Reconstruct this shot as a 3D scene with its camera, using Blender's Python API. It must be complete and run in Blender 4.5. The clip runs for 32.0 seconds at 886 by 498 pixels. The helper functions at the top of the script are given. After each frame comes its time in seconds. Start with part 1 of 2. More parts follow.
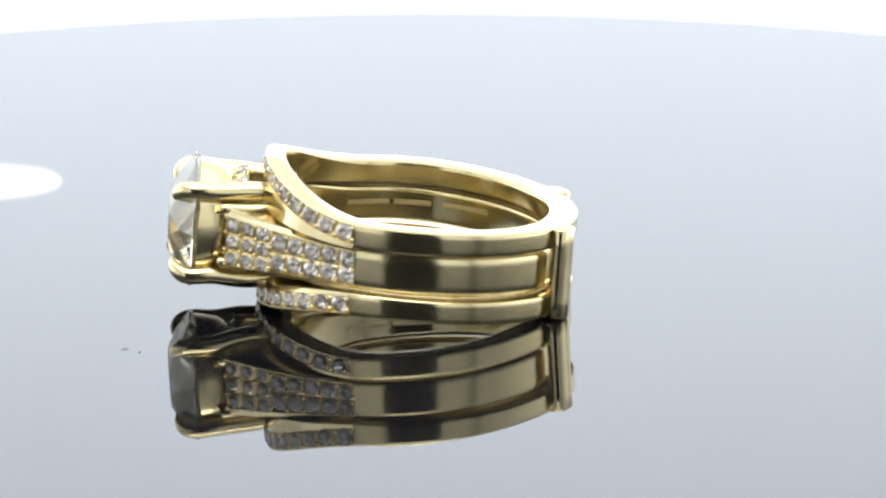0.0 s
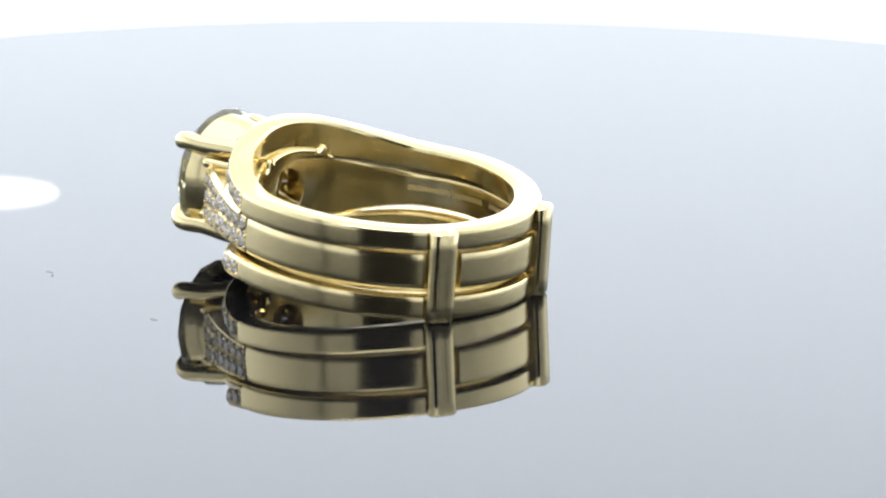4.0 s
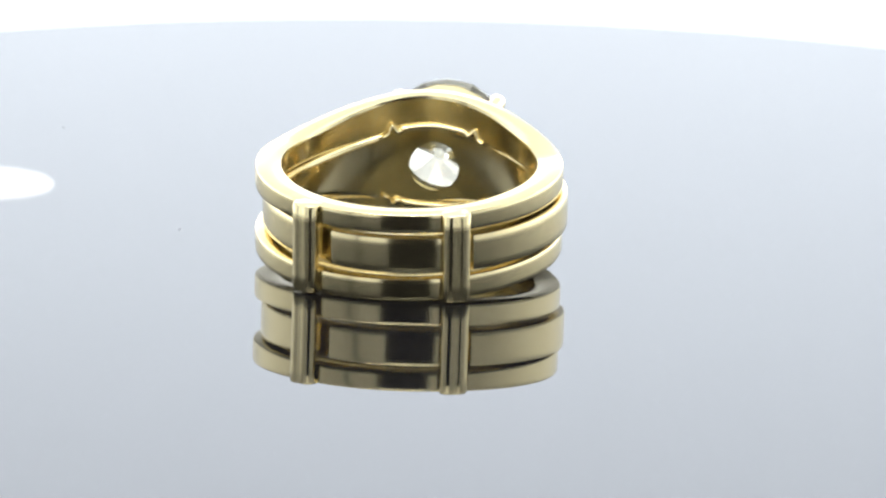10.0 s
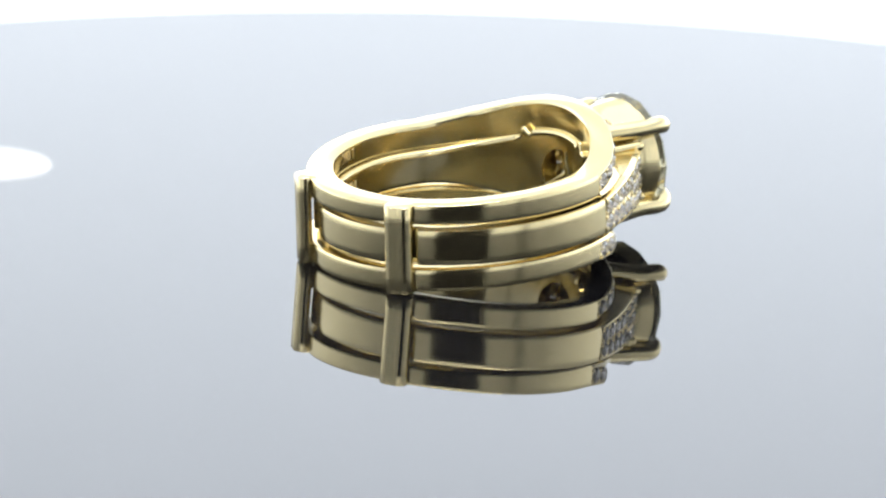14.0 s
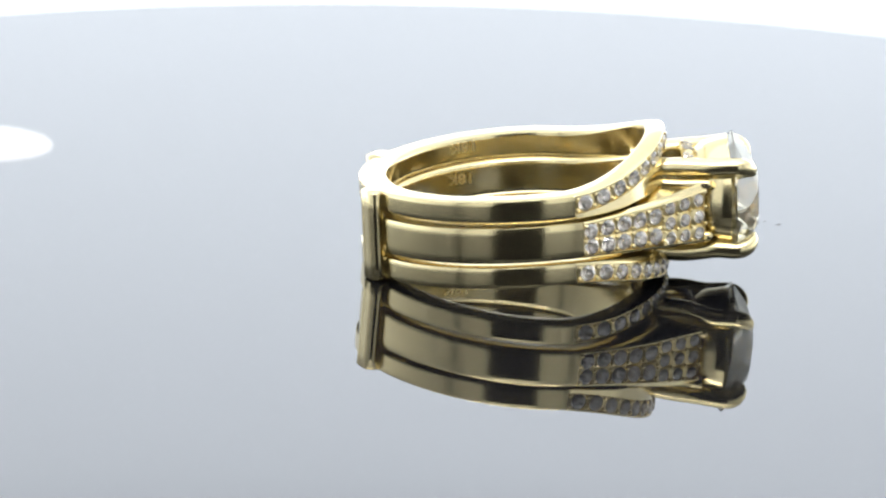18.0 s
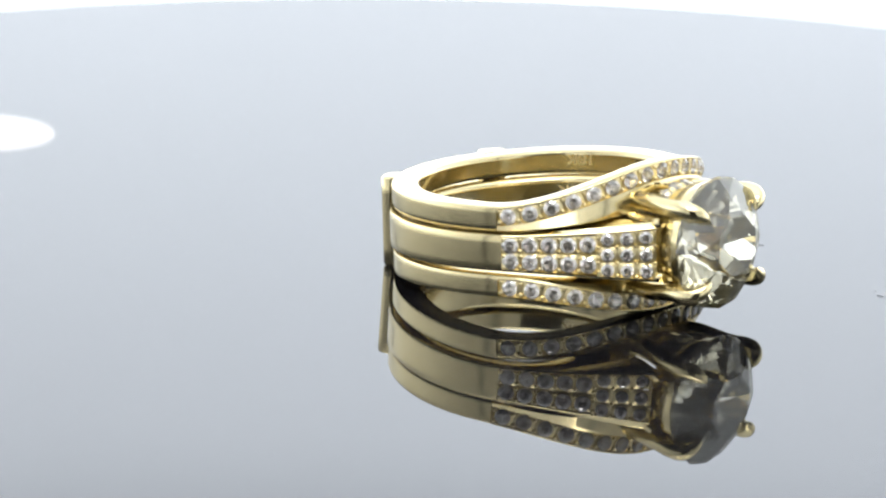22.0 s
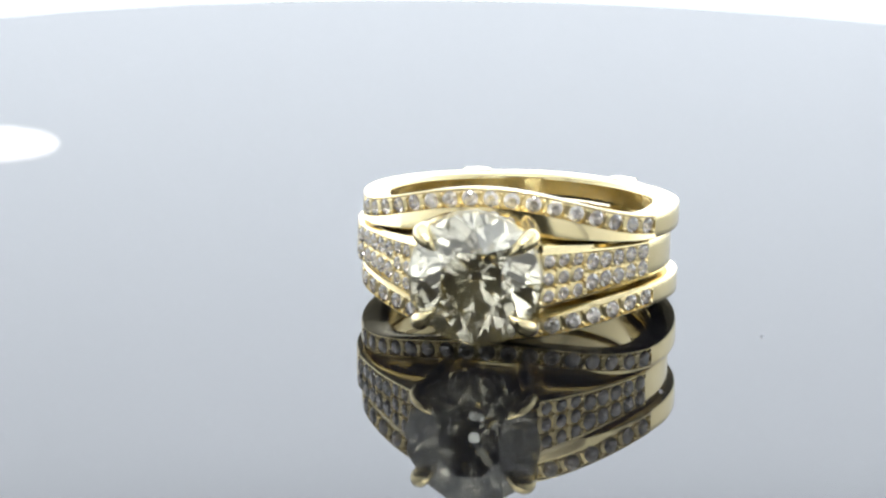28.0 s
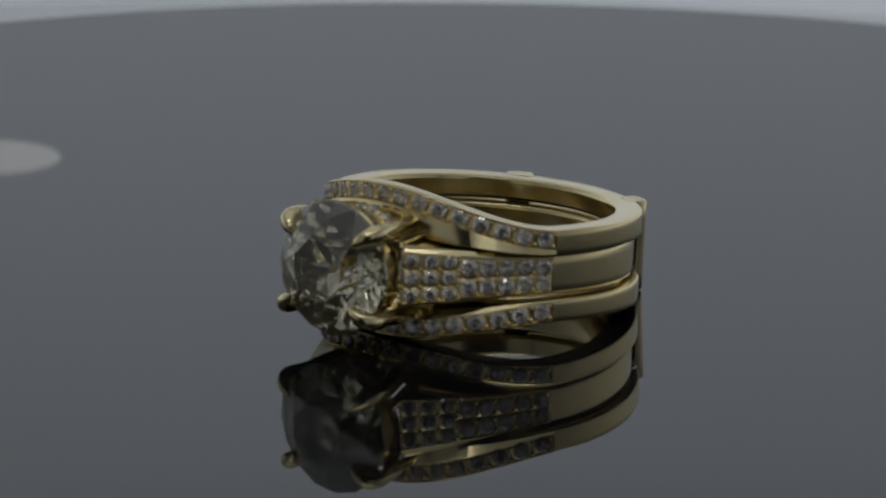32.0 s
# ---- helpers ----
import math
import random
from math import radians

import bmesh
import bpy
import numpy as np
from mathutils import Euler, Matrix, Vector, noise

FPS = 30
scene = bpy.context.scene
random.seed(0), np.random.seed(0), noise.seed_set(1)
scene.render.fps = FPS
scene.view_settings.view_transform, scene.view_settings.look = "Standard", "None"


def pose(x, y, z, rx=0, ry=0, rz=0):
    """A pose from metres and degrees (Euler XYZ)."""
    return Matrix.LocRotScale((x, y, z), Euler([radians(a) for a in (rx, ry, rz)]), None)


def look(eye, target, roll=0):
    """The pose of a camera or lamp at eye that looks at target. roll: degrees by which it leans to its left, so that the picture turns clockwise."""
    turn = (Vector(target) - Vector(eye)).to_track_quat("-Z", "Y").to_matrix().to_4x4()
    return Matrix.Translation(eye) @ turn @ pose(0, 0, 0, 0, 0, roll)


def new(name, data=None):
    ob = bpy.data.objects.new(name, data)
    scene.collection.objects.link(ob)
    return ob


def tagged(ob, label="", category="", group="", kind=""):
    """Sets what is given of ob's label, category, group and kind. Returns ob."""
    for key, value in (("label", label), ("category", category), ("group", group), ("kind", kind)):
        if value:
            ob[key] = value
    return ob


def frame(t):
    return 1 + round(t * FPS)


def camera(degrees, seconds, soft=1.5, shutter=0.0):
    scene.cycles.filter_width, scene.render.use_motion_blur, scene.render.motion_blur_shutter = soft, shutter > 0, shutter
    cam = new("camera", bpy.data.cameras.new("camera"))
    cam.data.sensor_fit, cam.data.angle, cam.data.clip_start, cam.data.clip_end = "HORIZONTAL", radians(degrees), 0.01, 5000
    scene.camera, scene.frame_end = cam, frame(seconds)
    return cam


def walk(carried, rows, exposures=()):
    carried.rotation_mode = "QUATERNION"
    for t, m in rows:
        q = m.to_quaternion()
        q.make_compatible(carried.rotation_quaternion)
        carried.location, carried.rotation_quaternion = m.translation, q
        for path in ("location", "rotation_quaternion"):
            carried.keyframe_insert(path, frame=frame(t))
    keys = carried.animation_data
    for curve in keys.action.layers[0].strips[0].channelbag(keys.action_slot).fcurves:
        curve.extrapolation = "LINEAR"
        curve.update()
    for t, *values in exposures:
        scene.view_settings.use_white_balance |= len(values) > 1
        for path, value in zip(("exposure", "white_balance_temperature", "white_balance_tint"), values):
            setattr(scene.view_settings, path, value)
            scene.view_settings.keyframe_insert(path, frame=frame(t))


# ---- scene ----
MM = 0.001
SECONDS = 32.0

# ---------------------------------------------------------------- camera and walk
cam = camera(10.02, SECONDS, soft=2.2)
cam.data.dof.use_dof = True
cam.data.dof.focus_distance = 0.342
cam.data.dof.aperture_fstop = 85.0
EYE = look((0.0, -0.33285, 0.09075), (-0.001467, 0.000535, 0.001998), 1.043)
FADE = [(0.0, 0.0), (30.75, 0.0), (31.0, -0.13), (31.2, -0.6), (31.5, -1.2), (31.75, -1.92), (32.0, -2.6)]
walk(cam, [(0.0, EYE), (SECONDS, EYE)], FADE)

# ---------------------------------------------------------------- world: a dim room outside the light tent
world = bpy.data.worlds.new("dim_room")
scene.world = world
world.use_nodes = True
world.node_tree.nodes["Background"].inputs["Color"].default_value = (0.010, 0.010, 0.011, 1)
world.node_tree.nodes["Background"].inputs["Strength"].default_value = 1.0
scene.view_settings.exposure = 0.0
# Glow strengths put into tent cloth, its top, lamp lens and added strips.
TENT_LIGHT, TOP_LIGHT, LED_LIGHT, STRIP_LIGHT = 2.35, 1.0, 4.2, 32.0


# ---------------------------------------------------------------- materials
def material(name):
    m = bpy.data.materials.new(name)
    m.use_nodes = True
    nt = m.node_tree
    return m, nt, nt.nodes["Principled BSDF"]


def add(nt, kind, **inputs):
    n = nt.nodes.new(kind)
    for k, v in inputs.items():
        n.inputs[k.replace("_", " ")].default_value = v
    return n


def gold(name, colour, rough, haze, scratch, grain=9000.0):
    """Polished metal: a sharp reflection with a share of wide haze from fine scratches."""
    m, nt, b = material(name)
    wideb = nt.nodes.new("ShaderNodeBsdfPrincipled")
    co = nt.nodes.new("ShaderNodeTexCoord")
    fine = add(nt, "ShaderNodeTexNoise", Scale=grain, Detail=4.0, Roughness=0.6)
    wide = add(nt, "ShaderNodeTexNoise", Scale=420.0, Detail=3.0, Roughness=0.5)
    nt.links.new(co.outputs["Object"], fine.inputs["Vector"])
    nt.links.new(co.outputs["Object"], wide.inputs["Vector"])
    ramp = nt.nodes.new("ShaderNodeMapRange")
    ramp.inputs["To Min"].default_value, ramp.inputs["To Max"].default_value = rough * 0.6, rough * 1.5
    nt.links.new(wide.outputs["Fac"], ramp.inputs["Value"])
    nt.links.new(ramp.outputs["Result"], b.inputs["Roughness"])
    mix = nt.nodes.new("ShaderNodeMix")
    mix.data_type = "RGBA"
    mix.inputs[6].default_value = (*colour, 1)
    mix.inputs[7].default_value = (colour[0] * 0.95, colour[1] * 0.92, colour[2] * 0.86, 1)
    nt.links.new(wide.outputs["Fac"], mix.inputs[0])
    bump = add(nt, "ShaderNodeBump", Strength=scratch, Distance=0.00001)
    nt.links.new(fine.outputs["Fac"], bump.inputs["Height"])
    for node in (b, wideb):
        node.inputs["Metallic"].default_value = 1.0
        nt.links.new(mix.outputs[2], node.inputs["Base Color"])
        nt.links.new(bump.outputs["Normal"], node.inputs["Normal"])
    wideb.inputs["Roughness"].default_value = 0.42
    both = nt.nodes.new("ShaderNodeMixShader")
    both.inputs[0].default_value = haze
    nt.links.new(b.outputs[0], both.inputs[1])
    nt.links.new(wideb.outputs[0], both.inputs[2])
    nt.links.new(both.outputs[0], nt.nodes["Material Output"].inputs["Surface"])
    return m


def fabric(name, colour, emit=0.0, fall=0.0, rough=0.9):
    """White cloth; emit: glow put in without lamps, fall: its share at the open front."""
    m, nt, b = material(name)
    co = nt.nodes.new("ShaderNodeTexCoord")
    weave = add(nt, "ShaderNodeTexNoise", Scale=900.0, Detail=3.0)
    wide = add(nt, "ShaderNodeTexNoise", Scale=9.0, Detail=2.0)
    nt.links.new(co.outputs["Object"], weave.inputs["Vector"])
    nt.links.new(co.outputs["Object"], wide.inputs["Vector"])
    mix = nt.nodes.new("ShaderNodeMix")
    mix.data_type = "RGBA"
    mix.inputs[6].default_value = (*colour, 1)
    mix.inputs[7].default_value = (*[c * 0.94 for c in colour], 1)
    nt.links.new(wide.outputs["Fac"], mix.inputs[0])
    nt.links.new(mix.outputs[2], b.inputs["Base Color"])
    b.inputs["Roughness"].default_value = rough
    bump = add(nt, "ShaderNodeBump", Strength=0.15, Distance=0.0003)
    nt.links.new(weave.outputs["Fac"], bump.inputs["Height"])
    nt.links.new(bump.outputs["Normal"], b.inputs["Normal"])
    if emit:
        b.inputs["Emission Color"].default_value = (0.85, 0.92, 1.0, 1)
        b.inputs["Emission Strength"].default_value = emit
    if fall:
        # Emission dimmed towards front, top and hem to shape what the gold mirrors.
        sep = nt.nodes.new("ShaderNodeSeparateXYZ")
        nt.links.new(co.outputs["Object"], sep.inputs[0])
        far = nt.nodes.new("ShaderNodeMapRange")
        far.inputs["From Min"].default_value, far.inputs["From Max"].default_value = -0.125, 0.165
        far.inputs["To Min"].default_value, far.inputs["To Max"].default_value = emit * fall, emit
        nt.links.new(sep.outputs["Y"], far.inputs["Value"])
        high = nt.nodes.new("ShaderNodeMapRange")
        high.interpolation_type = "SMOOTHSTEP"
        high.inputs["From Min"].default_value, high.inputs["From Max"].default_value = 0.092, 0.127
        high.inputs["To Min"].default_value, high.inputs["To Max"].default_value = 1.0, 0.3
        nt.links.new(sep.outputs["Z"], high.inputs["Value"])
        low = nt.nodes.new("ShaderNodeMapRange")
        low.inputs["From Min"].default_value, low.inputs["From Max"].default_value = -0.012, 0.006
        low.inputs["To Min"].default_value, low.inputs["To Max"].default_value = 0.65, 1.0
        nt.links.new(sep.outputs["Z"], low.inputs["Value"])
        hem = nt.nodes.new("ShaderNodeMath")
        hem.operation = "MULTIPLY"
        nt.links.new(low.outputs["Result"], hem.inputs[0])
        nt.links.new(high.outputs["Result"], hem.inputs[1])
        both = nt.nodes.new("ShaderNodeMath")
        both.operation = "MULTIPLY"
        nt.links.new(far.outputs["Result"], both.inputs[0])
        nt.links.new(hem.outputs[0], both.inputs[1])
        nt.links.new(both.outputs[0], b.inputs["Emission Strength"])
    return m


def plain(name, colour, rough=0.5, metal=0.0, emit=0.0, ior=1.5):
    m, nt, b = material(name)
    b.inputs["Base Color"].default_value = (*colour, 1)
    b.inputs["Roughness"].default_value = rough
    b.inputs["Metallic"].default_value = metal
    b.inputs["IOR"].default_value = ior
    if emit:
        b.inputs["Emission Color"].default_value = (1, 1, 1, 1)
        b.inputs["Emission Strength"].default_value = emit
    return m


def gem(name, tint, ior, body, share, brighten):
    """Clear stone of high index, trace body colour; scattering lobes added to lift dark facets."""
    m = bpy.data.materials.new(name)
    m.use_nodes = True
    nt = m.node_tree
    nt.nodes.remove(nt.nodes["Principled BSDF"])

    def lobe(kind, colour):
        n = nt.nodes.new(kind)
        n.inputs["Color"].default_value = (*colour, 1)
        return n

    def blend(a, b, k):
        n = nt.nodes.new("ShaderNodeMixShader")
        n.inputs[0].default_value = k
        nt.links.new(a, n.inputs[1])
        nt.links.new(b, n.inputs[2])
        return n.outputs[0]

    glass = lobe("ShaderNodeBsdfGlass", tint)
    glass.inputs["Roughness"].default_value, glass.inputs["IOR"].default_value = 0.0, ior
    stone = blend(glass.outputs[0], lobe("ShaderNodeBsdfTranslucent", body).outputs[0], share)
    if brighten:
        stone = blend(stone, lobe("ShaderNodeBsdfDiffuse", body).outputs[0], brighten)
    nt.links.new(stone, nt.nodes["Material Output"].inputs["Surface"])
    return m


GOLD = gold("polished_yellow_gold", (0.87, 0.74, 0.42), 0.145, 0.05, 0.05)
# Bright-cut finish, its colour lightened so beads and seats look lit.
BRIGHT = gold("bright_cut_gold_lit", (0.97, 0.82, 0.45), 0.18, 0.4, 0.12)
ENGRAVED = gold("engraved_gold", (0.84, 0.70, 0.40), 0.35, 0.85, 0.3)
STONE = gem("centre_diamond", (1.0, 0.984, 0.915), 2.42, (1.0, 0.91, 0.58), 0.035, 0.0)
MELEE = gem("small_diamond", (1.0, 0.98, 0.945), 2.42, (1.0, 0.91, 0.80), 0.04, 0.025)
WHITE = fabric("white_fabric", (0.80, 0.81, 0.82))
GLOW_TENT = fabric("glowing_tent_cloth", (0.5, 0.5, 0.51), TENT_LIGHT, 0.10)
GLOW_TOP = fabric("glowing_top_cloth", (0.8, 0.8, 0.8), TOP_LIGHT)
ACRYLIC = plain("black_acrylic", (0.006, 0.006, 0.007), 0.015, 0, 0, 1.39)
RUBBER = plain("black_plastic", (0.02, 0.02, 0.02), 0.45)
LENS = plain("led_lens", (0.9, 0.9, 0.9), 0.3, 0, LED_LIGHT)
CASE = plain("white_plastic", (0.8, 0.8, 0.8), 0.4)
STRIP = plain("added_strip_glow", (0.9, 0.9, 0.9), 0.4, 0, STRIP_LIGHT)
POLE = fabric("grey_cloth", (0.16, 0.16, 0.16))
METAL = plain("brushed_aluminium", (0.75, 0.75, 0.76), 0.3, 1.0)
DUST = plain("dust", (0.3, 0.3, 0.31), 0.9)


# ---------------------------------------------------------------- mesh helpers (plans in millimetres)
def mesh_of(name, verts, faces, mat, sharp=40.0, scale=MM):
    me = bpy.data.meshes.new(name)
    me.from_pydata([tuple(c * scale for c in v) for v in verts], [], faces)
    bm = bmesh.new()
    bm.from_mesh(me)
    bmesh.ops.recalc_face_normals(bm, faces=bm.faces)
    for f in bm.faces:
        f.smooth = sharp > 0
    bm.to_mesh(me)
    bm.free()
    if sharp > 0:
        me.set_sharp_from_angle(angle=radians(sharp))
    me.materials.append(mat)
    return me


def part(name, me, parent, label="", m=None):
    ob = new(name, me)
    ob.parent = parent
    if m is not None:
        ob.matrix_local = m
    return tagged(ob, label)


def thing(name, label, category, group="", kind=""):
    return tagged(new(name), label, category, group, kind)


def box(name, x0, x1, y0, y1, z0, z1, mat, bevel=0.0):
    bm = bmesh.new()
    bmesh.ops.create_cube(bm, size=1)
    for v in bm.verts:
        v.co = Vector(((x0 + x1) / 2 + v.co.x * (x1 - x0), (y0 + y1) / 2 + v.co.y * (y1 - y0), (z0 + z1) / 2 + v.co.z * (z1 - z0)))
    if bevel:
        bmesh.ops.bevel(bm, geom=bm.edges[:], offset=bevel, segments=2, affect="EDGES")
    me = bpy.data.meshes.new(name)
    bm.to_mesh(me)
    bm.free()
    me.materials.append(mat)
    return me


def loft(rings, closed=False, caps=True):
    """Skin over rings of equal length; closed joins the last ring to the first."""
    n, verts, faces = len(rings[0]), [p for r in rings for p in r], []
    k = len(rings)
    for i in range(k if closed else k - 1):
        a, b = i * n, ((i + 1) % k) * n
        for j in range(n):
            faces.append((a + j, a + (j + 1) % n, b + (j + 1) % n, b + j))
    if caps and not closed:
        faces += [tuple(range(n - 1, -1, -1)), tuple(range((k - 1) * n, k * n))]
    return verts, faces


def tube(path, radii, n=12, squash=1.0):
    """A round bar along a path of points with one radius each; rounded ends."""
    pts = [Vector(q) for q in path]
    rings = []
    up = Vector((0, 0, 1))
    for i, q in enumerate(pts):
        d = (pts[min(i + 1, len(pts) - 1)] - pts[max(i - 1, 0)]).normalized()
        s = d.cross(up)
        s = s.normalized() if s.length > 0.05 else Vector((0, 1, 0))
        u = s.cross(d).normalized()
        rings.append([q + (s * math.cos(a) + u * math.sin(a) * squash) * radii[i] for a in [2 * math.pi * j / n for j in range(n)]])
    return loft(rings)


def smooth_path(keys, n):
    """Catmull-Rom through the key points (with a radius as fourth number)."""
    k = [np.array(q, float) for q in keys]
    k = [2 * k[0] - k[1]] + k + [2 * k[-1] - k[-2]]
    out = []
    for i in range(1, len(k) - 2):
        for j in range(n):
            t = j / n
            a, b, c, d = k[i - 1], k[i], k[i + 1], k[i + 2]
            out.append(0.5 * (2 * b + (c - a) * t + (2 * a - 5 * b + 4 * c - d) * t * t + (3 * b - a - 3 * c + d) * t ** 3))
    out.append(k[-2])
    return [tuple(q[:3]) for q in out], [max(float(q[3]), 0.02) for q in out]


def facing(p, out, up=(0, 0, 1)):
    """A pose at p (mm) whose z points along out."""
    z = Vector(out).normalized()
    x = Vector(up).cross(z).normalized()
    y = z.cross(x)
    m = Matrix((x, y, z)).transposed().to_4x4()
    m.translation = Vector(p) * MM
    return m


def brilliant(name, r, mat, table, crown, pavilion, star, lower, culet, girdle, square=0.0):
    """A round cut stone with its girdle at z 0: table, stars, kites, girdle facets, pavilion mains and lower halves."""
    def at(radius, k, h):
        a = 2 * math.pi * k / 16
        s = 1 - square * math.cos(4 * a + math.pi) * radius
        return (r * radius * s * math.cos(a), r * radius * s * math.sin(a), r * h)
    c = math.cos(math.pi / 8)
    v, f = [], []
    v += [at(table, 2 * k, crown + girdle) for k in range(8)]
    v += [at(star, 2 * k + 1, girdle + crown * (1 - star * c) / (1 - table)) for k in range(8)]
    v += [at(1, k, girdle) for k in range(16)]
    v += [at(1, k, -girdle) for k in range(16)]
    v += [at(lower, 2 * k + 1, -girdle - pavilion * (1 - lower * c) / (1 - culet)) for k in range(8)]
    v += [at(culet, 2 * k, -girdle - pavilion) for k in range(8)]
    T, M, G, B, L, C = 0, 8, 16, 32, 48, 56
    f.append(tuple(range(8)))
    for k in range(8):
        n, p = (k + 1) % 8, (k - 1) % 8
        f.append((T + k, M + k, T + n))
        f.append((T + k, M + p, G + 2 * k, M + k))
        f.append((M + k, G + 2 * k, G + 2 * k + 1))
        f.append((M + k, G + 2 * k + 1, G + (2 * k + 2) % 16))
        f.append((B + 2 * k, L + p, C + k, L + k))
        f.append((L + k, C + k, C + n))
        f.append((L + k, B + 2 * k, B + 2 * k + 1))
        f.append((L + k, B + 2 * k + 1, B + (2 * k + 2) % 16))
    for k in range(16):
        f.append((G + k, B + k, B + (k + 1) % 16, G + (k + 1) % 16))
    f.append(tuple(C + k for k in range(8)))
    return mesh_of(name, v, f, mat, sharp=0)


# ---------------------------------------------------------------- turntable and its turn
TILT = Matrix.Rotation(-0.003587, 4, "X") @ Matrix.Rotation(-0.011265, 4, "Y")
RATE, STOP = 10.083, 30.87
KNOTS = (0, 3, 6, 9, 12, 15, 18, 21, 24, 27, 29, 31)
DRIFT = (-0.39, 0.22, -0.01, -0.03, -0.29, -0.34, 0.01, 0.42, 0.57, 0.49, 0.28, 0.29)


def turn(t):
    t = min(t, STOP)
    return Matrix.Rotation(-radians(RATE * t + float(np.interp(t, KNOTS, DRIFT))), 4, "Z") @ TILT


TIMES = [float(t) for t in range(31)] + [30.5, 30.75, STOP, 31.2, SECONDS]

# pose of the ring set on the platter: millimetres from the axis, leaning towards its bars
SEAT = Matrix(((0.99791, -0.01096, 0.06370, -0.00357), (0.01088, 0.99994, 0.00156, -0.00465),
               (-0.06371, -0.00086, 0.99797, 0.00388), (0, 0, 0, 1)))

turntable = thing("turntable", "round turntable with a glossy black acrylic platter", "turntable")
turntable.location = (0, 0, -0.034)
PLATTER_R = 88.0


def disc(r, z0, z1, bevel, n=192):
    prof = [(r - bevel, z1), (r, z1 - bevel), (r, z0 + bevel), (r - bevel, z0)]
    rings = [[(q * math.cos(2 * math.pi * j / n), q * math.sin(2 * math.pi * j / n), z) for j in range(n)] for q, z in prof]
    return loft(rings)


platter = part("platter", mesh_of("platter", *disc(PLATTER_R, -5.0, 0.0, 0.5), ACRYLIC, 30), turntable, "mirror-black acrylic disc")
part("base", mesh_of("base", *disc(60, 0, 24, 2.0, 96), RUBBER, 30), turntable, "black plastic base")
part("spindle", mesh_of("spindle", *disc(9, 24, 27.5, 0.5, 48), METAL, 30), turntable, "short metal spindle")


def fleck(n, w, h):
    """A curled crumb of dust."""
    top = [(w * math.cos(2 * math.pi * j / n) * random.uniform(0.6, 1.2), h * math.sin(2 * math.pi * j / n) * random.uniform(0.6, 1.2)) for j in range(n)]
    return mesh_of("dust_fleck", *loft([[(x, y, 0.005) for x, y in top], [(x * 0.6, y * 0.6, 0.05) for x, y in top]]), DUST, 0)


for x, y, w, h, a in ((-22.0, -17.9, 0.28, 0.10, 0.4), (-8.1, -22.0, 0.30, 0.12, 0.2), (-36.5, -38.3, 0.22, 0.12, 1.2), (-21.0, -18.6, 0.12, 0.07, 0.9)):
    part("dust_fleck", fleck(9, w, h), platter, "grey fleck of dust", Matrix.Translation((x * MM, y * MM, 0)) @ Matrix.Rotation(a, 4, "Z"))

# ---------------------------------------------------------------- light tent
# Enclosure assumed from what platter and gold mirror; mostly out of view.
TENT_R, TENT_TOP, OPEN_DEG, OPEN_TOP = 0.25, 0.30, 19.5, 0.17


def tent_wall(a0, a1, z0, z1, n=128):
    """A curved length of tent cloth between two bearings."""
    rings = []
    for i in range(n + 1):
        a = radians(a0 + (a1 - a0) * i / n)
        rings.append([((TENT_R + k) * math.cos(a), (TENT_R + k) * math.sin(a), z) for k, z in ((0, z0), (0, z1), (0.004, z1), (0.004, z0))])
    return loft(rings)


tagged(new("floor", mesh_of("floor", *disc(265, -38, -34, 0.5, 128), WHITE, 30)), "round white floor sheet of a light tent", "floor", kind="structure")
# The wall's uneven light is put into its emission; no lamps behind it.
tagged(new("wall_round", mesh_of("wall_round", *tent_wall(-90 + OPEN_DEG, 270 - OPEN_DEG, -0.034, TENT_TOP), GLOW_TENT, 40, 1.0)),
       "round wall of self-glowing white tent cloth, open in front", "wall", kind="structure")
# Added glowing cloth, out of view, to whiten the stones from front above.
tagged(new("front_glow_cloth", mesh_of("front_glow_cloth", *tent_wall(-90 - OPEN_DEG, -90 + OPEN_DEG, OPEN_TOP, TENT_TOP, 16), GLOW_TOP, 40, 1.0)),
       "added glowing white cloth above the front opening, out of view", "wall", kind="structure")
for deg in (-44, 44):
    pole = tagged(new("tent_pole", mesh_of("tent_pole", *disc(7.0, -34, 299, 0.5, 24), POLE, 30)), "upright grey cloth-covered pole of a light tent", "pole", "poles of the light tent")
    pole.location = (0.236 * math.sin(radians(deg)), -0.236 * math.cos(radians(deg)), 0)
# Unseen top, added with its own glow to light the ring from overhead.
tagged(new("ceiling", mesh_of("ceiling", *disc(256, 300, 304, 0.5, 128), GLOW_TOP, 30)), "added self-glowing white cloth top of a light tent, out of view", "ceiling", kind="structure")
# Unseen strip lamps, added so the stones sparkle and the gold gains light.
for x in (-0.075, 0.075):
    lamp = thing("added_strip_lamp", "added bright white strip lamp, out of view above the front", "lamp", "LED strips of the light tent")
    lamp.location = (x, -0.14, 0.30)
    for k in range(6):
        part("led", box("led", -0.009, 0.009, -0.009, 0.009, -0.010, -0.0076, STRIP), lamp, "glowing square of an added strip lamp", Matrix.Translation((-0.06 + 0.024 * k, 0, 0)))
    part("rail", box("rail", -0.073, 0.073, -0.012, 0.012, -0.0075, 0, METAL, 0.001), lamp, "aluminium rail")

led = thing("led_lamp", "small oval LED lamp on a bent metal arm", "lamp")
led.location = (-0.0441, 0.1071, -0.034)
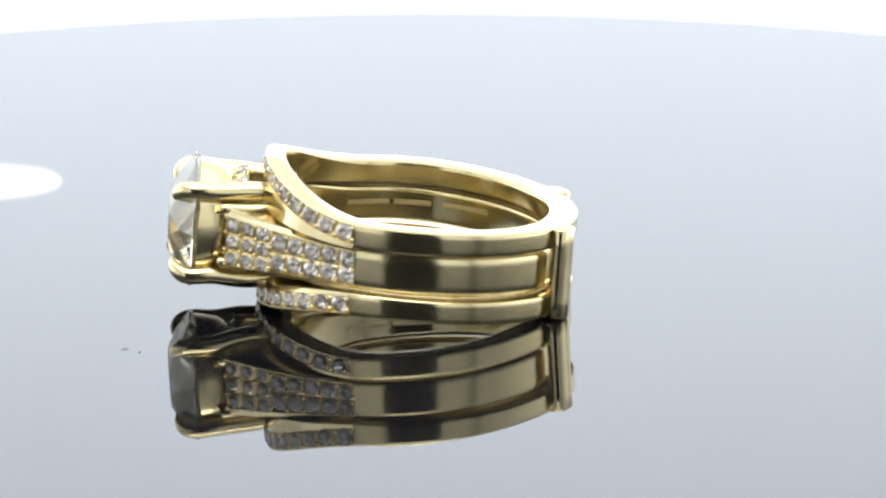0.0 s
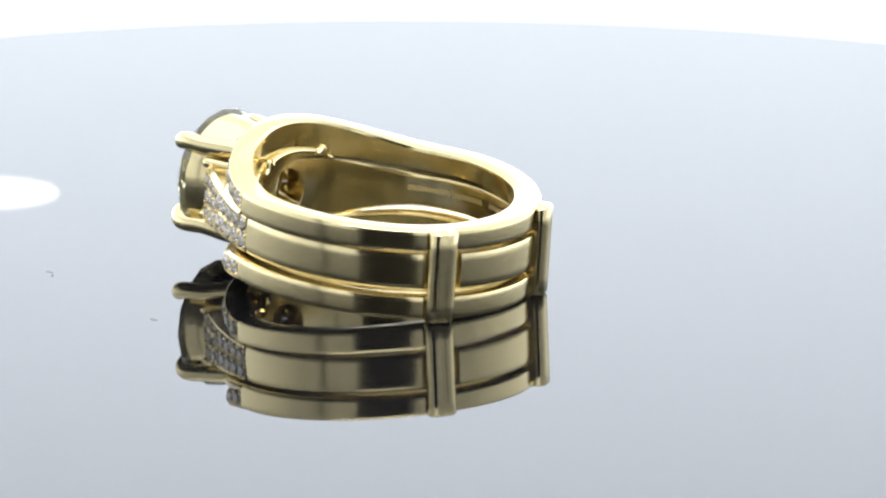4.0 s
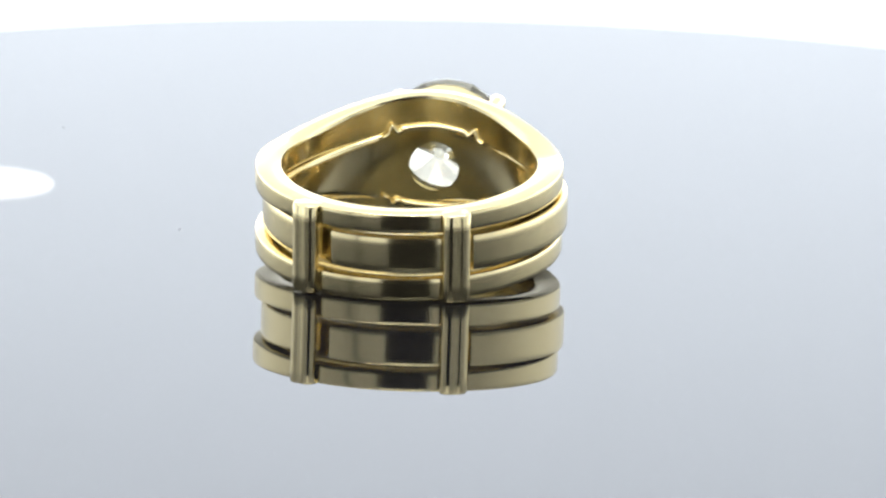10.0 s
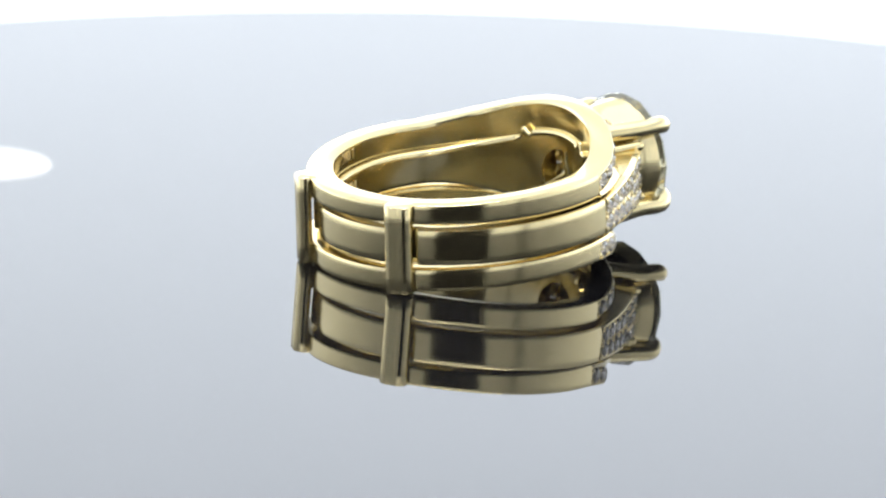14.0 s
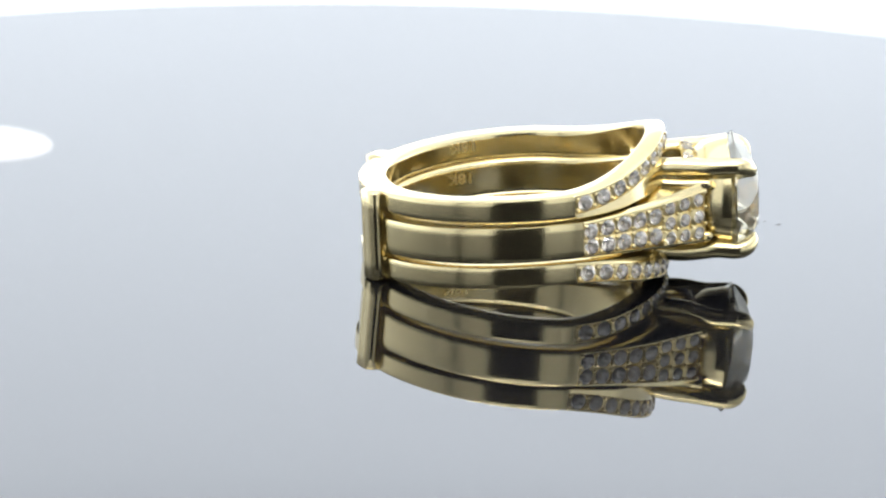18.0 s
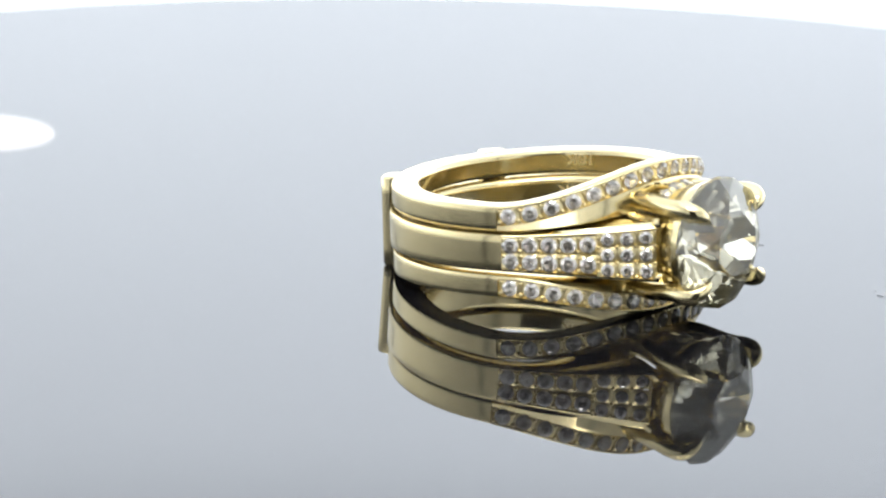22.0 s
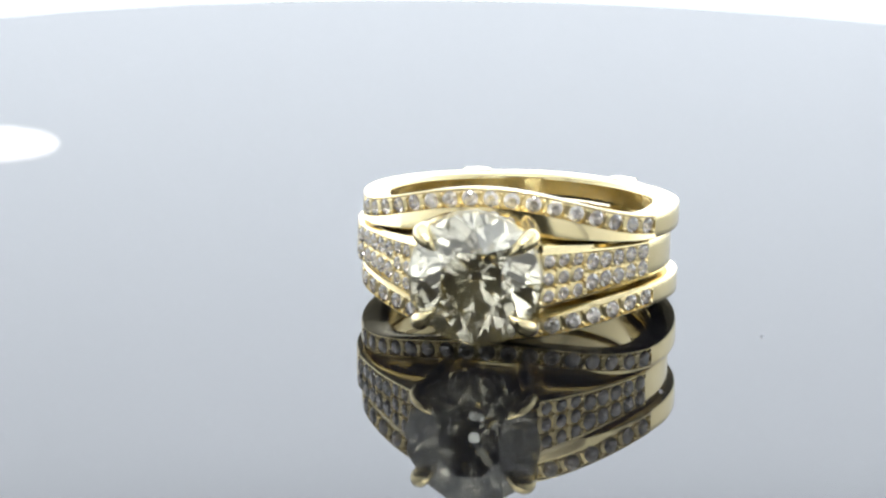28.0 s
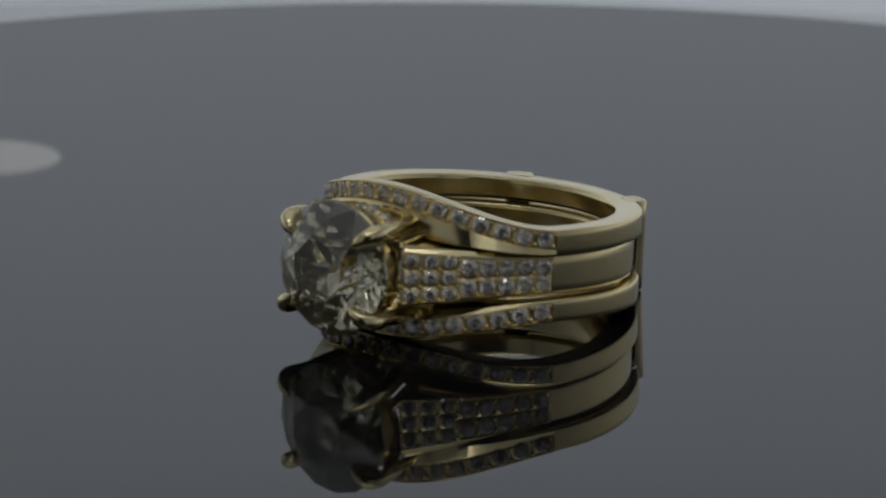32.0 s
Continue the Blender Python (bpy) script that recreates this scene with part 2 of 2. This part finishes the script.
part("lens", mesh_of("lens", [(x, y * 0.78, z) for x, y, z in disc(7.3, 53.0, 53.4, 0.19, 48)[0]], disc(7.3, 53.0, 53.4, 0.19, 48)[1], LENS, 30), led, "glowing round lens")
ARM, ARM_R = smooth_path([(-6, 0, 54.6, 1), (-16, 3, 62, 1.5), (-45, 20, 84, 2), (-62, 26, 50, 2), (-62, 26, 3, 2)], 8)
part("arm", mesh_of("arm", *tube(ARM, ARM_R), METAL, 50), led, "bent metal arm")
foot_v, foot_f = disc(22, 0, 3.0, 0.6, 48)
part("foot", mesh_of("foot", [(x - 62, y + 26, z) for x, y, z in foot_v], foot_f, METAL, 30), led, "round metal foot")

# ---------------------------------------------------------------- the ring guard: two curved bands joined by two bars
RI, RO = 8.75, 10.6
SET_END = 68.3


def swell(deg):
    a = abs((deg + 180) % 360 - 180)
    return 0.5 * (1 + math.cos(math.pi * a / 75)) if a < 75 else 0.0


def side(deg):
    """0 at the back, 1 from the flanks on."""
    a = abs((deg + 180) % 360 - 180)
    k = min(max((165 - a) / 90, 0), 1)
    return k * k * (3 - 2 * k)


def upper(deg):
    """Lower and upper edge outside, then the edge that meets the middle ring inside."""
    w, k = swell(deg), side(deg)
    zb, zt = 1.56 + 0.21 * k + 0.95 * w, 2.95 + 0.42 * k + 2.28 * w
    return zb, zt, zb - 0.15 + 0.02 * w, zt - 0.05 * w


def lower(deg):
    w, k = swell(deg), side(deg)
    zb, zt = -3.15 + 0.45 * k - 1.76 * w, -1.61 + 0.41 * k - 1.32 * w
    return zb, zt, zb, zt + 0.05 + 0.65 * w


def strip(heights, deg):
    """The stone-set field: the outer 1.42 mm of a band."""
    zb, zt = heights(deg)[:2]
    return (zt - 1.42, zt) if zt > 0 else (zb, zb + 1.42)


def plan(r, deg, z):
    """A point of the rings' plan, drawn out a little towards the bars."""
    x = -r * math.cos(radians(deg))
    return (x + 0.35 * (max(x, 0) / 10) ** 2, r * math.sin(radians(deg)), z)


DOME = 0.02


def band(heights):
    degs = [-180 + 1.0 * i for i in range(360)] + [-SET_END - 0.04, SET_END + 0.04]
    rings = []
    for d in sorted(degs):
        zb, zt, jb, jt = heights(d)
        ro, h = RO - 0.5 * swell(d), zt - zb
        if abs(d) <= SET_END:
            sb, st = strip(heights, d)
            sb, st = max(sb, zb) + 0.13, min(st, zt) - 0.13
            tuck, fold = -0.40 * min(max(sb - 0.13 - zb, 0) / 0.6, 1), 0.30 * min(max(zt - st - 0.13, 0) / 0.5, 1)
            face = [(ro - 0.12 - tuck, zb), (ro - 0.06 - tuck, zb + 0.02), (ro - tuck * 0.9, zb + 0.08), (ro, sb), (ro - 0.75, sb + 0.02), (ro - 0.75, st - 0.02), (ro, st), (ro - fold * 0.9, zt - 0.06), (ro - 0.03 - fold, zt - 0.02), (ro - 0.08 - fold, zt)]
        else:
            face = [(ro - 0.15, zb), (ro - 0.07, zb + 0.03)] + [(ro - DOME * (2 * k - 1) ** 2, zb + h * k) for k in (0.09, 0.25, 0.42, 0.58, 0.75, 0.92)] + [(ro - 0.06, zt - 0.03), (ro - 0.13, zt)]
        prof = face + [(RI + 0.26, jt), (RI + 0.08, jt - 0.07), (RI, jt - 0.26), (RI, jt - 0.30), (RI, jb + 0.30), (RI, jb + 0.26), (RI + 0.08, jb + 0.07), (RI + 0.26, jb)]
        rings.append([plan(r, d, z) for r, z in prof])
    return loft(rings, closed=True)


guard = thing("ring_guard", "polished yellow gold ring guard with two curved diamond-set bands", "ring")
upper_band = part("upper_band", mesh_of("upper_band", *band(upper), GOLD), guard)
lower_band = part("lower_band", mesh_of("lower_band", *band(lower), GOLD), guard)

BAR = [(-0.84, 10.2), (-0.96, 10.52), (-0.97, 10.74), (-0.90, 10.97), (-0.74, 11.15), (-0.50, 11.25), (-0.22, 11.27), (-0.14, 11.225), (-0.06, 11.245), (0.06, 11.245), (0.14, 11.225),
       (0.22, 11.27), (0.50, 11.25), (0.74, 11.15), (0.90, 10.97), (0.97, 10.74), (0.96, 10.52), (0.84, 10.2)]


def bar_mesh(deg):
    a = radians(deg)
    rings = []
    for z, k, inner in ((-3.17, 0.12, 0), (-3.07, 0, 0), (-1.95, 0, 0), (-1.5, 0, 0.34), (1.42, 0, 0.34), (1.8, 0, 0), (2.90, 0, 0), (3.00, 0.12, 0)):
        ring = []
        for w, r in BAR:
            r = r + 0.22 if r > 10.5 else r + inner
            w, r = w * (1 - k * 0.6), r - k * 0.8
            ring.append((0.29 - r * math.cos(a) - w * math.sin(a), r * math.sin(a) - w * math.cos(a), z))
        rings.append(ring)
    return mesh_of("bar", *loft(rings), GOLD, 50)


for deg in (-151.76, 151.76):
    part("bar", bar_mesh(deg), guard, "fluted upright gold bar")

SMALL = brilliant("diamond", 0.57, MELEE, 0.54, 0.32, 0.87, 0.78, 0.25, 0.03, 0.03)
MID = brilliant("diamond", 0.585, MELEE, 0.54, 0.32, 0.87, 0.78, 0.25, 0.03, 0.03)
TINY = brilliant("diamond", 0.47, MELEE, 0.54, 0.32, 0.87, 0.78, 0.25, 0.03, 0.03)


def bead_mesh(r):
    bm = bmesh.new()
    bmesh.ops.create_icosphere(bm, subdivisions=2, radius=r * MM)
    for f in bm.faces:
        f.smooth = True
    me = bpy.data.meshes.new("bead")
    bm.to_mesh(me)
    bm.free()
    me.materials.append(BRIGHT)
    return me


BEAD = bead_mesh(0.16)
BEAD_SMALL = bead_mesh(0.135)


def seat_mesh(w, h, r, deep):
    """A gold plate raised to the rim of a conical hole for one stone."""
    n = 20
    top, rim, low = [], [], []
    for j in range(n):
        a = 2 * math.pi * (j + 0.5) / n
        c, s_ = math.cos(a), math.sin(a)
        q = min(w / 2 / max(abs(c), 1e-6), h / 2 / max(abs(s_), 1e-6))
        top.append((q * c, q * s_, -0.10))
        rim.append((r * c, r * s_, 0.03))
        low.append((0.12 * r * c, 0.12 * r * s_, -deep))
    return mesh_of("seat", *loft([top, rim, low], caps=False), BRIGHT, 30)


def tip():
    """A small chance turn and tilt: no two stones are set alike."""
    return Matrix.Rotation(random.uniform(-0.09, 0.09), 4, "X") @ Matrix.Rotation(random.uniform(-0.09, 0.09), 4, "Y") @ Matrix.Rotation(random.uniform(0, 0.7), 4, "Z")


STONES = 17
STEP = 2 * (SET_END - 0.35) / STONES
SEAT_BAND = seat_mesh(1.50, 1.24, 0.55, 0.62)
for heights in (upper, lower):
    for i in range(STONES):
        d = -SET_END + 0.35 + STEP * (i + 0.5)
        z = sum(strip(heights, d)) / 2
        slope = math.atan2(sum(strip(heights, d + 1)) / 2 - sum(strip(heights, d - 1)) / 2, RO * radians(2))
        m = facing(plan(RO - 0.5 * swell(d) - 0.05, d, z), plan(1, d, 0)) @ Matrix.Rotation(-slope, 4, "Z")
        part("diamond", SMALL, guard, m=m @ tip())
        part("seat", SEAT_BAND, guard, m=m @ Matrix.Translation((0, 0, -0.035 * MM)))
    for i in range(STONES + 1):
        d = min(max(-SET_END + 0.35 + STEP * i, 1.1 - SET_END), SET_END - 1.1)
        sb, st = strip(heights, d)
        for k in (0.23, 0.77):
            part("bead", BEAD, guard, m=Matrix.Translation(Vector(plan(RO - 0.5 * swell(d) - 0.07, d, sb + (st - sb) * k)) * MM))

# ---------------------------------------------------------------- the engagement ring
SOLITAIRE = Matrix.Translation((0, 0.43 * MM, 0)) @ Matrix.Rotation(0.035, 4, "Z")
ring = thing("engagement_ring", "yellow gold engagement ring with a large round pale-yellow diamond", "ring")
EDGE_DEG = 67.1
NOTCHES = ((-150.3, 6.2), (153.5, 4.6))
HEAD_X, HEAD_Y = -12.7, 4.0


def shank_section(outer, inner, zb, zt, izb, izt, deep, ledge=0.0):
    """Cross-section from the outer to the inner plan point, with a sunk field for stones."""
    o, i = Vector((*outer, 0)), Vector((*inner, 0))
    d = (i - o).normalized()
    n = (i - o).length
    w, bv, h = 0.17, 0.13, zt - zb
    if deep:
        face = [(bv, zb), (0.04, zb + 0.05), (0, zb + bv), (0, zb + w), (deep, zb + w + 0.03), (deep, zt - w - 0.03), (0, zt - w), (0, zt - bv), (0.04, zt - 0.05), (bv, zt)]
    else:
        face = [(0.18, zb), (0.08, zb + 0.04)] + [(DOME * (2 * k - 1) ** 2, zb + h * k) for k in (0.07, 0.24, 0.41, 0.59, 0.76, 0.93)] + [(0.08, zt - 0.04), (0.18, zt)]
    prof = face + [(0.34, zt + 0.5 * ledge), (0.40, zt + 0.75 * ledge), (0.48, zt + 0.7 * ledge),
            (0.60, zt + 0.2 * ledge), (max(n - 1.0, 0.72), zt + 0.35 * (izt - zt)),
            (n - 0.42, izt), (n - 0.2, izt - 0.05), (n - 0.06, izt - 0.19), (n, izt - 0.40), (n, izt - 0.45), (n, izb + 0.33), (n, izb + 0.28), (n - 0.08, izb + 0.08), (n - 0.28, izb)]
    return [tuple(o + d * k + Vector((0, 0, z))) for k, z in prof]


def shoulder(u, s):
    """Outer plan point and heights along a shoulder: u 0 at the plain shank, 1 at the head; s is the side."""
    a = radians(EDGE_DEG)
    x0, y0 = -RO * math.cos(a), RO * math.sin(a)
    bow = 0.35 * math.sin(math.pi * u)
    x, y = x0 + (HEAD_X - x0) * u - bow * 0.5, y0 + (HEAD_Y - y0) * u + bow * 0.8
    w = max(u, 0.0) ** 1.3
    return (x, s * y), -0.89 - 0.68 * w, 1.61 + 0.55 * w


def shank():
    rings = []
    for i in range(23):
        u = 1 - i / 22
        out, zb, zt = shoulder(u, -1)
        a = radians(EDGE_DEG - 42 * u)
        rings.append(shank_section(out, (-RI * math.cos(a), -RI * math.sin(a)), zb, zt, zb - 0.45 * u ** 1.5, zt + 0.62 * u ** 1.5, 0.75, 0.5 * u ** 1.3))
    n = int((360 - 2 * EDGE_DEG) / 1.25)
    degs = [-EDGE_DEG - 0.06 - (360 - 2 * EDGE_DEG - 0.12) * i / n for i in range(n + 1)]
    degs += [(c + g * (half + h)) % -360 for c, half in NOTCHES for g in (-1, 1) for h in (-0.1, -0.02, 0.02, 0.1)]
    for d in sorted(degs, reverse=True):
        zb, zt = -1.24 + 0.35 * side(d), 1.23 + 0.38 * side(d)
        off = min(abs((d - c + 180) % 360 - 180) - half for c, half in NOTCHES)
        ro = RO - 0.08 - 0.06 * (1 - side(d))
        ro = ro if off > 0.05 else ro - 0.06 if off > 0 else 9.95
        rings.append(shank_section(plan(ro, d, 0)[:2], plan(RI, d, 0)[:2], zb, zt, zb, zt, 0.0))
    for i in range(23):
        u = i / 22
        out, zb, zt = shoulder(u, 1)
        a = radians(EDGE_DEG - 42 * u)
        rings.append(shank_section(out, (-RI * math.cos(a), RI * math.sin(a)), zb, zt, zb - 0.45 * u ** 1.5, zt + 0.62 * u ** 1.5, 0.75, 0.5 * u ** 1.3))
    return loft(rings)


part("shank", mesh_of("shank", *shank(), GOLD), ring)

SEAT_PAIR = seat_mesh(1.36, 1.3, 0.565, 0.64)
SEAT_TINY = seat_mesh(1.34, 1.12, 0.45, 0.54)
# stones of the shoulders: five pairs, then three rows of three
for s in (-1, 1):
    def spot(u, k, lift=0.05):
        (x, y), zb, zt = shoulder(u, s)
        (xa, ya), _, _ = shoulder(u - 0.01, s)
        (xb, yb), _, _ = shoulder(u + 0.01, s)
        t = Vector((xb - xa, yb - ya, 0)).normalized()
        n = Vector((t.y, -t.x, 0))
        n = n if n.y * s > 0 else -n
        p = Vector((x, y, zb + (zt - zb) * k)) - n * lift
        return p, n
    for i in range(5):
        for k in (0.28, 0.72):
            p, n = spot(0.058 + 0.126 * i, k)
            part("seat", SEAT_PAIR, ring, m=facing(p - n * 0.035, n))
            part("diamond", MID if i > 1 else SMALL, ring, m=facing(p, n) @ tip())
    for i in range(6):
        for k in (0.13, 0.43, 0.57, 0.87):
            p, n = spot(max(0.062 + 0.126 * (i - 0.5), 0.016), k, 0.07)
            part("bead", BEAD_SMALL if k in (0.43, 0.57) else BEAD, ring, m=Matrix.Translation(p * MM))
    for i in range(3):
        for k in (0.18, 0.5, 0.82):
            p, n = spot(0.686 + 0.124 * i, k)
            part("seat", SEAT_TINY, ring, m=facing(p - n * 0.035, n))
            part("diamond", TINY, ring, m=facing(p, n) @ tip())
    for i in range(4):
        for k in (0.07, 0.34, 0.66, 0.93):
            p, n = spot(0.63 + 0.12 * i, k, 0.06)
            part("bead", BEAD_SMALL, ring, m=Matrix.Translation(p * MM))

# writing inside the shank: two worn words as bars, and a hallmark
def curved_bar(d0, d1, z0, z1):
    rings = []
    for i in range(25):
        d = d0 + (d1 - d0) * i / 24
        rings.append([plan(r, d, z) for r, z in ((RI + 0.05, z0), (RI - 0.015, z0 + 0.04), (RI - 0.015, z1 - 0.04), (RI + 0.05, z1))])
    return mesh_of("engraving", *loft(rings), ENGRAVED, 30)


for d0, d1 in ((62, 82), (84, 101), (106, 128)):
    part("engraving", curved_bar(d0, d1, 0.22, 0.62), ring, "worn engraved line of writing")


def hallmark(mid):
    text = bpy.data.curves.new("hallmark", "FONT")
    text.body, text.size, text.extrude = "18K", 1.0, 0.03
    ob = bpy.data.objects.new("hallmark", text)
    scene.collection.objects.link(ob)
    me = bpy.data.meshes.new_from_object(ob.evaluated_get(bpy.context.evaluated_depsgraph_get()))
    bpy.data.objects.remove(ob)
    wide = max(v.co.x for v in me.vertices)
    for v in me.vertices:
        d = -109.5 - 13.5 * v.co.x / wide
        v.co = Vector(plan(RI - 0.01 - v.co.z, d, mid + 0.4 - v.co.y)) * MM
    me.materials.clear()
    me.materials.append(ENGRAVED)
    return me


part("hallmark", hallmark(0.35), ring, "stamped hallmark 18K")
part("hallmark", hallmark(2.5), guard, "stamped hallmark 18K")

# head: a pierced base plate, a cup under the stone, rails and four claws
GX, GZ, GR = -14.72, 0.64, 4.5


def inside(y, z):
    """Outline of the plate: an arched middle with a small step to each flank."""
    a = abs(y)
    top = 2.55 + 0.3 * math.cos(math.pi * a / 5) if a < 2.3 else 2.7 if a < 2.7 else 2.7 - 0.4 * min((a - 2.7) / 0.4, 1) - 0.25 * max(a - 3.1, 0)
    return a < 3.85 and -top - 0.1 < z < top


def base_plate():
    n, rings = 144, []
    for k, off in [(i / 6, 0.0) for i in range(7)] + [(i / 6, 0.6) for i in range(6, -1, -1)]:
        row = []
        for j in range(n):
            a = 2 * math.pi * (j + 0.5) / n
            ca, sa = math.cos(a), math.sin(a)
            q = 1.8
            while q < 7 and inside(q * ca, q * sa):
                q += 0.02
            hole = 1.76 + 0.8 * off
            r = hole + (q - hole) * k
            y, z = r * ca, r * sa
            row.append((-math.sqrt((RI - 0.004) ** 2 - y * y) - off, y, z + 0.42))
        rings.append(row)
    return loft(rings, closed=True)


part("base_plate", mesh_of("base_plate", *base_plate(), GOLD, 35), ring, "gold plate pierced by a round window")


for s in (-1, 1):
    # a rounded rim along the plate's arched edge, with a small ball at each end of it
    keys = []
    for i in range(9):
        y = -2.3 + 4.6 * i / 8
        keys.append((-math.sqrt((RI - 0.12) ** 2 - y * y), y, 0.42 + s * (2.62 + 0.3 * math.cos(math.pi * y / 5)), 0.24))
    path, radii = smooth_path(keys, 4)
    part("rim", mesh_of("rim", *tube(path, radii, 10), GOLD, 60), ring, "rounded gold rim")
    for f in (-1, 1):
        # a small upturned cusp where the plate meets the shank's edge
        keys = [(2.25, 2.62, 0.20), (2.5, 2.50, 0.22), (2.75, 2.72, 0.20), (2.9, 2.98, 0.13), (3.0, 2.72, 0.17), (3.12, 2.35, 0.18), (3.5, 2.10, 0.15)]
        path, radii = smooth_path([(-math.sqrt((RI - 0.25) ** 2 - y * y), f * y, 0.42 + s * z, k) for y, z, k in keys], 4)
        part("cusp", mesh_of("cusp", *tube(path, radii, 10), GOLD, 60), ring, "small upturned gold cusp")


def cup(a0, a1):
    """A curved wall of the basket between two claws."""
    rings = []
    for j in range(17):
        a = radians(a0 + (a1 - a0) * j / 16)
        prof = [(3.30, -12.70), (3.72, -12.75), (3.86, -12.90), (4.06, -13.9), (4.16, -14.40), (4.08, -14.46), (4.00, -14.34), (3.75, -13.7), (3.35, -12.9)]
        rings.append([(x, r * math.cos(a), GZ + r * math.sin(a)) for r, x in prof])
    return loft(rings)


for a in (0, 90, 180, 270):
    part("cup_wall", mesh_of("cup_wall", *cup(a - 42, a + 42), GOLD, 35), ring, "curved gold basket wall")
# Gold ring added behind the pavilion so the stone mirrors yellow.
tint_ring = []
for j in range(48):
    c, s_ = math.cos(2 * math.pi * j / 48), math.sin(2 * math.pi * j / 48)
    tint_ring.append([(x, r * c, GZ + r * s_) for r, x in ((3.62, -12.85), (3.2, -12.35), (2.9, -11.8), (3.1, -11.7), (3.4, -12.2), (3.8, -12.75))])
part("tint_ring", mesh_of("tint_ring", *loft(tint_ring, closed=True), GOLD, 35), ring, "added gold ring under the stone that tints it yellow")
for a in (90, 270):
    keys = [(-11.6, 3.25 * math.cos(radians(a + k)), GZ + 3.25 * math.sin(radians(a + k)), 0.46) for k in (-46, -30, -15, 0, 15, 30, 46)]
    path, radii = smooth_path(keys, 4)
    part("gallery_rail", mesh_of("gallery_rail", *tube(path, radii, 10), GOLD, 60), ring, "diamond-set gold gallery rail")
    for k in (-27, -9, 9, 27):
        c, s_ = math.cos(radians(a + k)), math.sin(radians(a + k))
        part("diamond", TINY, ring, m=facing((-11.65, 3.62 * c, GZ + 3.62 * s_), (-0.35, c, s_), (1, 0, 0)))
for sy in (-1, 1):
    for zt, zbase in ((3.42, 3.35), (-2.32, -2.5)):
        sz = 1 if zt > 0 else -1
        keys = [(-9.2, sy * 2.3, zbase, 0.62), (-11.2, sy * 2.75, zbase + 0.05 * sz, 0.66), (-13.2, sy * 3.3, zt - 0.02 * sz, 0.62), (-14.7, sy * 3.54, zt + 0.04 * sz, 0.62),
                (-15.4, sy * 3.36, zt - 0.10 * sz, 0.58), (-15.82, sy * 2.95, zt - 0.46 * sz, 0.42), (-15.98, sy * 2.5, zt - 0.86 * sz, 0.10)]
        path, radii = smooth_path(keys, 5)
        part("claw", mesh_of("claw", *tube(path, radii, 14), GOLD, 60), ring, "rounded gold claw")
        keys = [(-9.3, sy * 3.0, zbase - 1.0 * sz, 0.45), (-11.0, sy * 3.3, zbase - 1.05 * sz, 0.42), (-12.6, sy * 3.7, zt - 1.05 * sz, 0.40), (-13.0, sy * 3.78, zt - 0.95 * sz, 0.30)]
        path, radii = smooth_path(keys, 5)
        part("gallery_bar", mesh_of("gallery_bar", *tube(path, radii, 12), GOLD, 60), ring, "curved gold bar beside a claw")

part("centre_diamond", brilliant("centre_diamond", GR, STONE, 0.47, 0.355, 0.79, 0.75, 0.44, 0.09, 0.012, 0.012), ring, "large pale-yellow old-cut diamond",
     facing((GX, 0.0, GZ), (-1, 0, 0)) @ Matrix.Rotation(radians(22.5), 4, "Z"))


# ---------------------------------------------------------------- what turns
def motions():
    lift = Matrix.Translation((0, 0, 0.034))
    walk(platter, [(t, lift @ turn(t)) for t in TIMES])
    walk(guard, [(t, turn(t) @ SEAT) for t in TIMES])
    walk(ring, [(t, turn(t) @ SEAT @ SOLITAIRE) for t in TIMES])


motions()
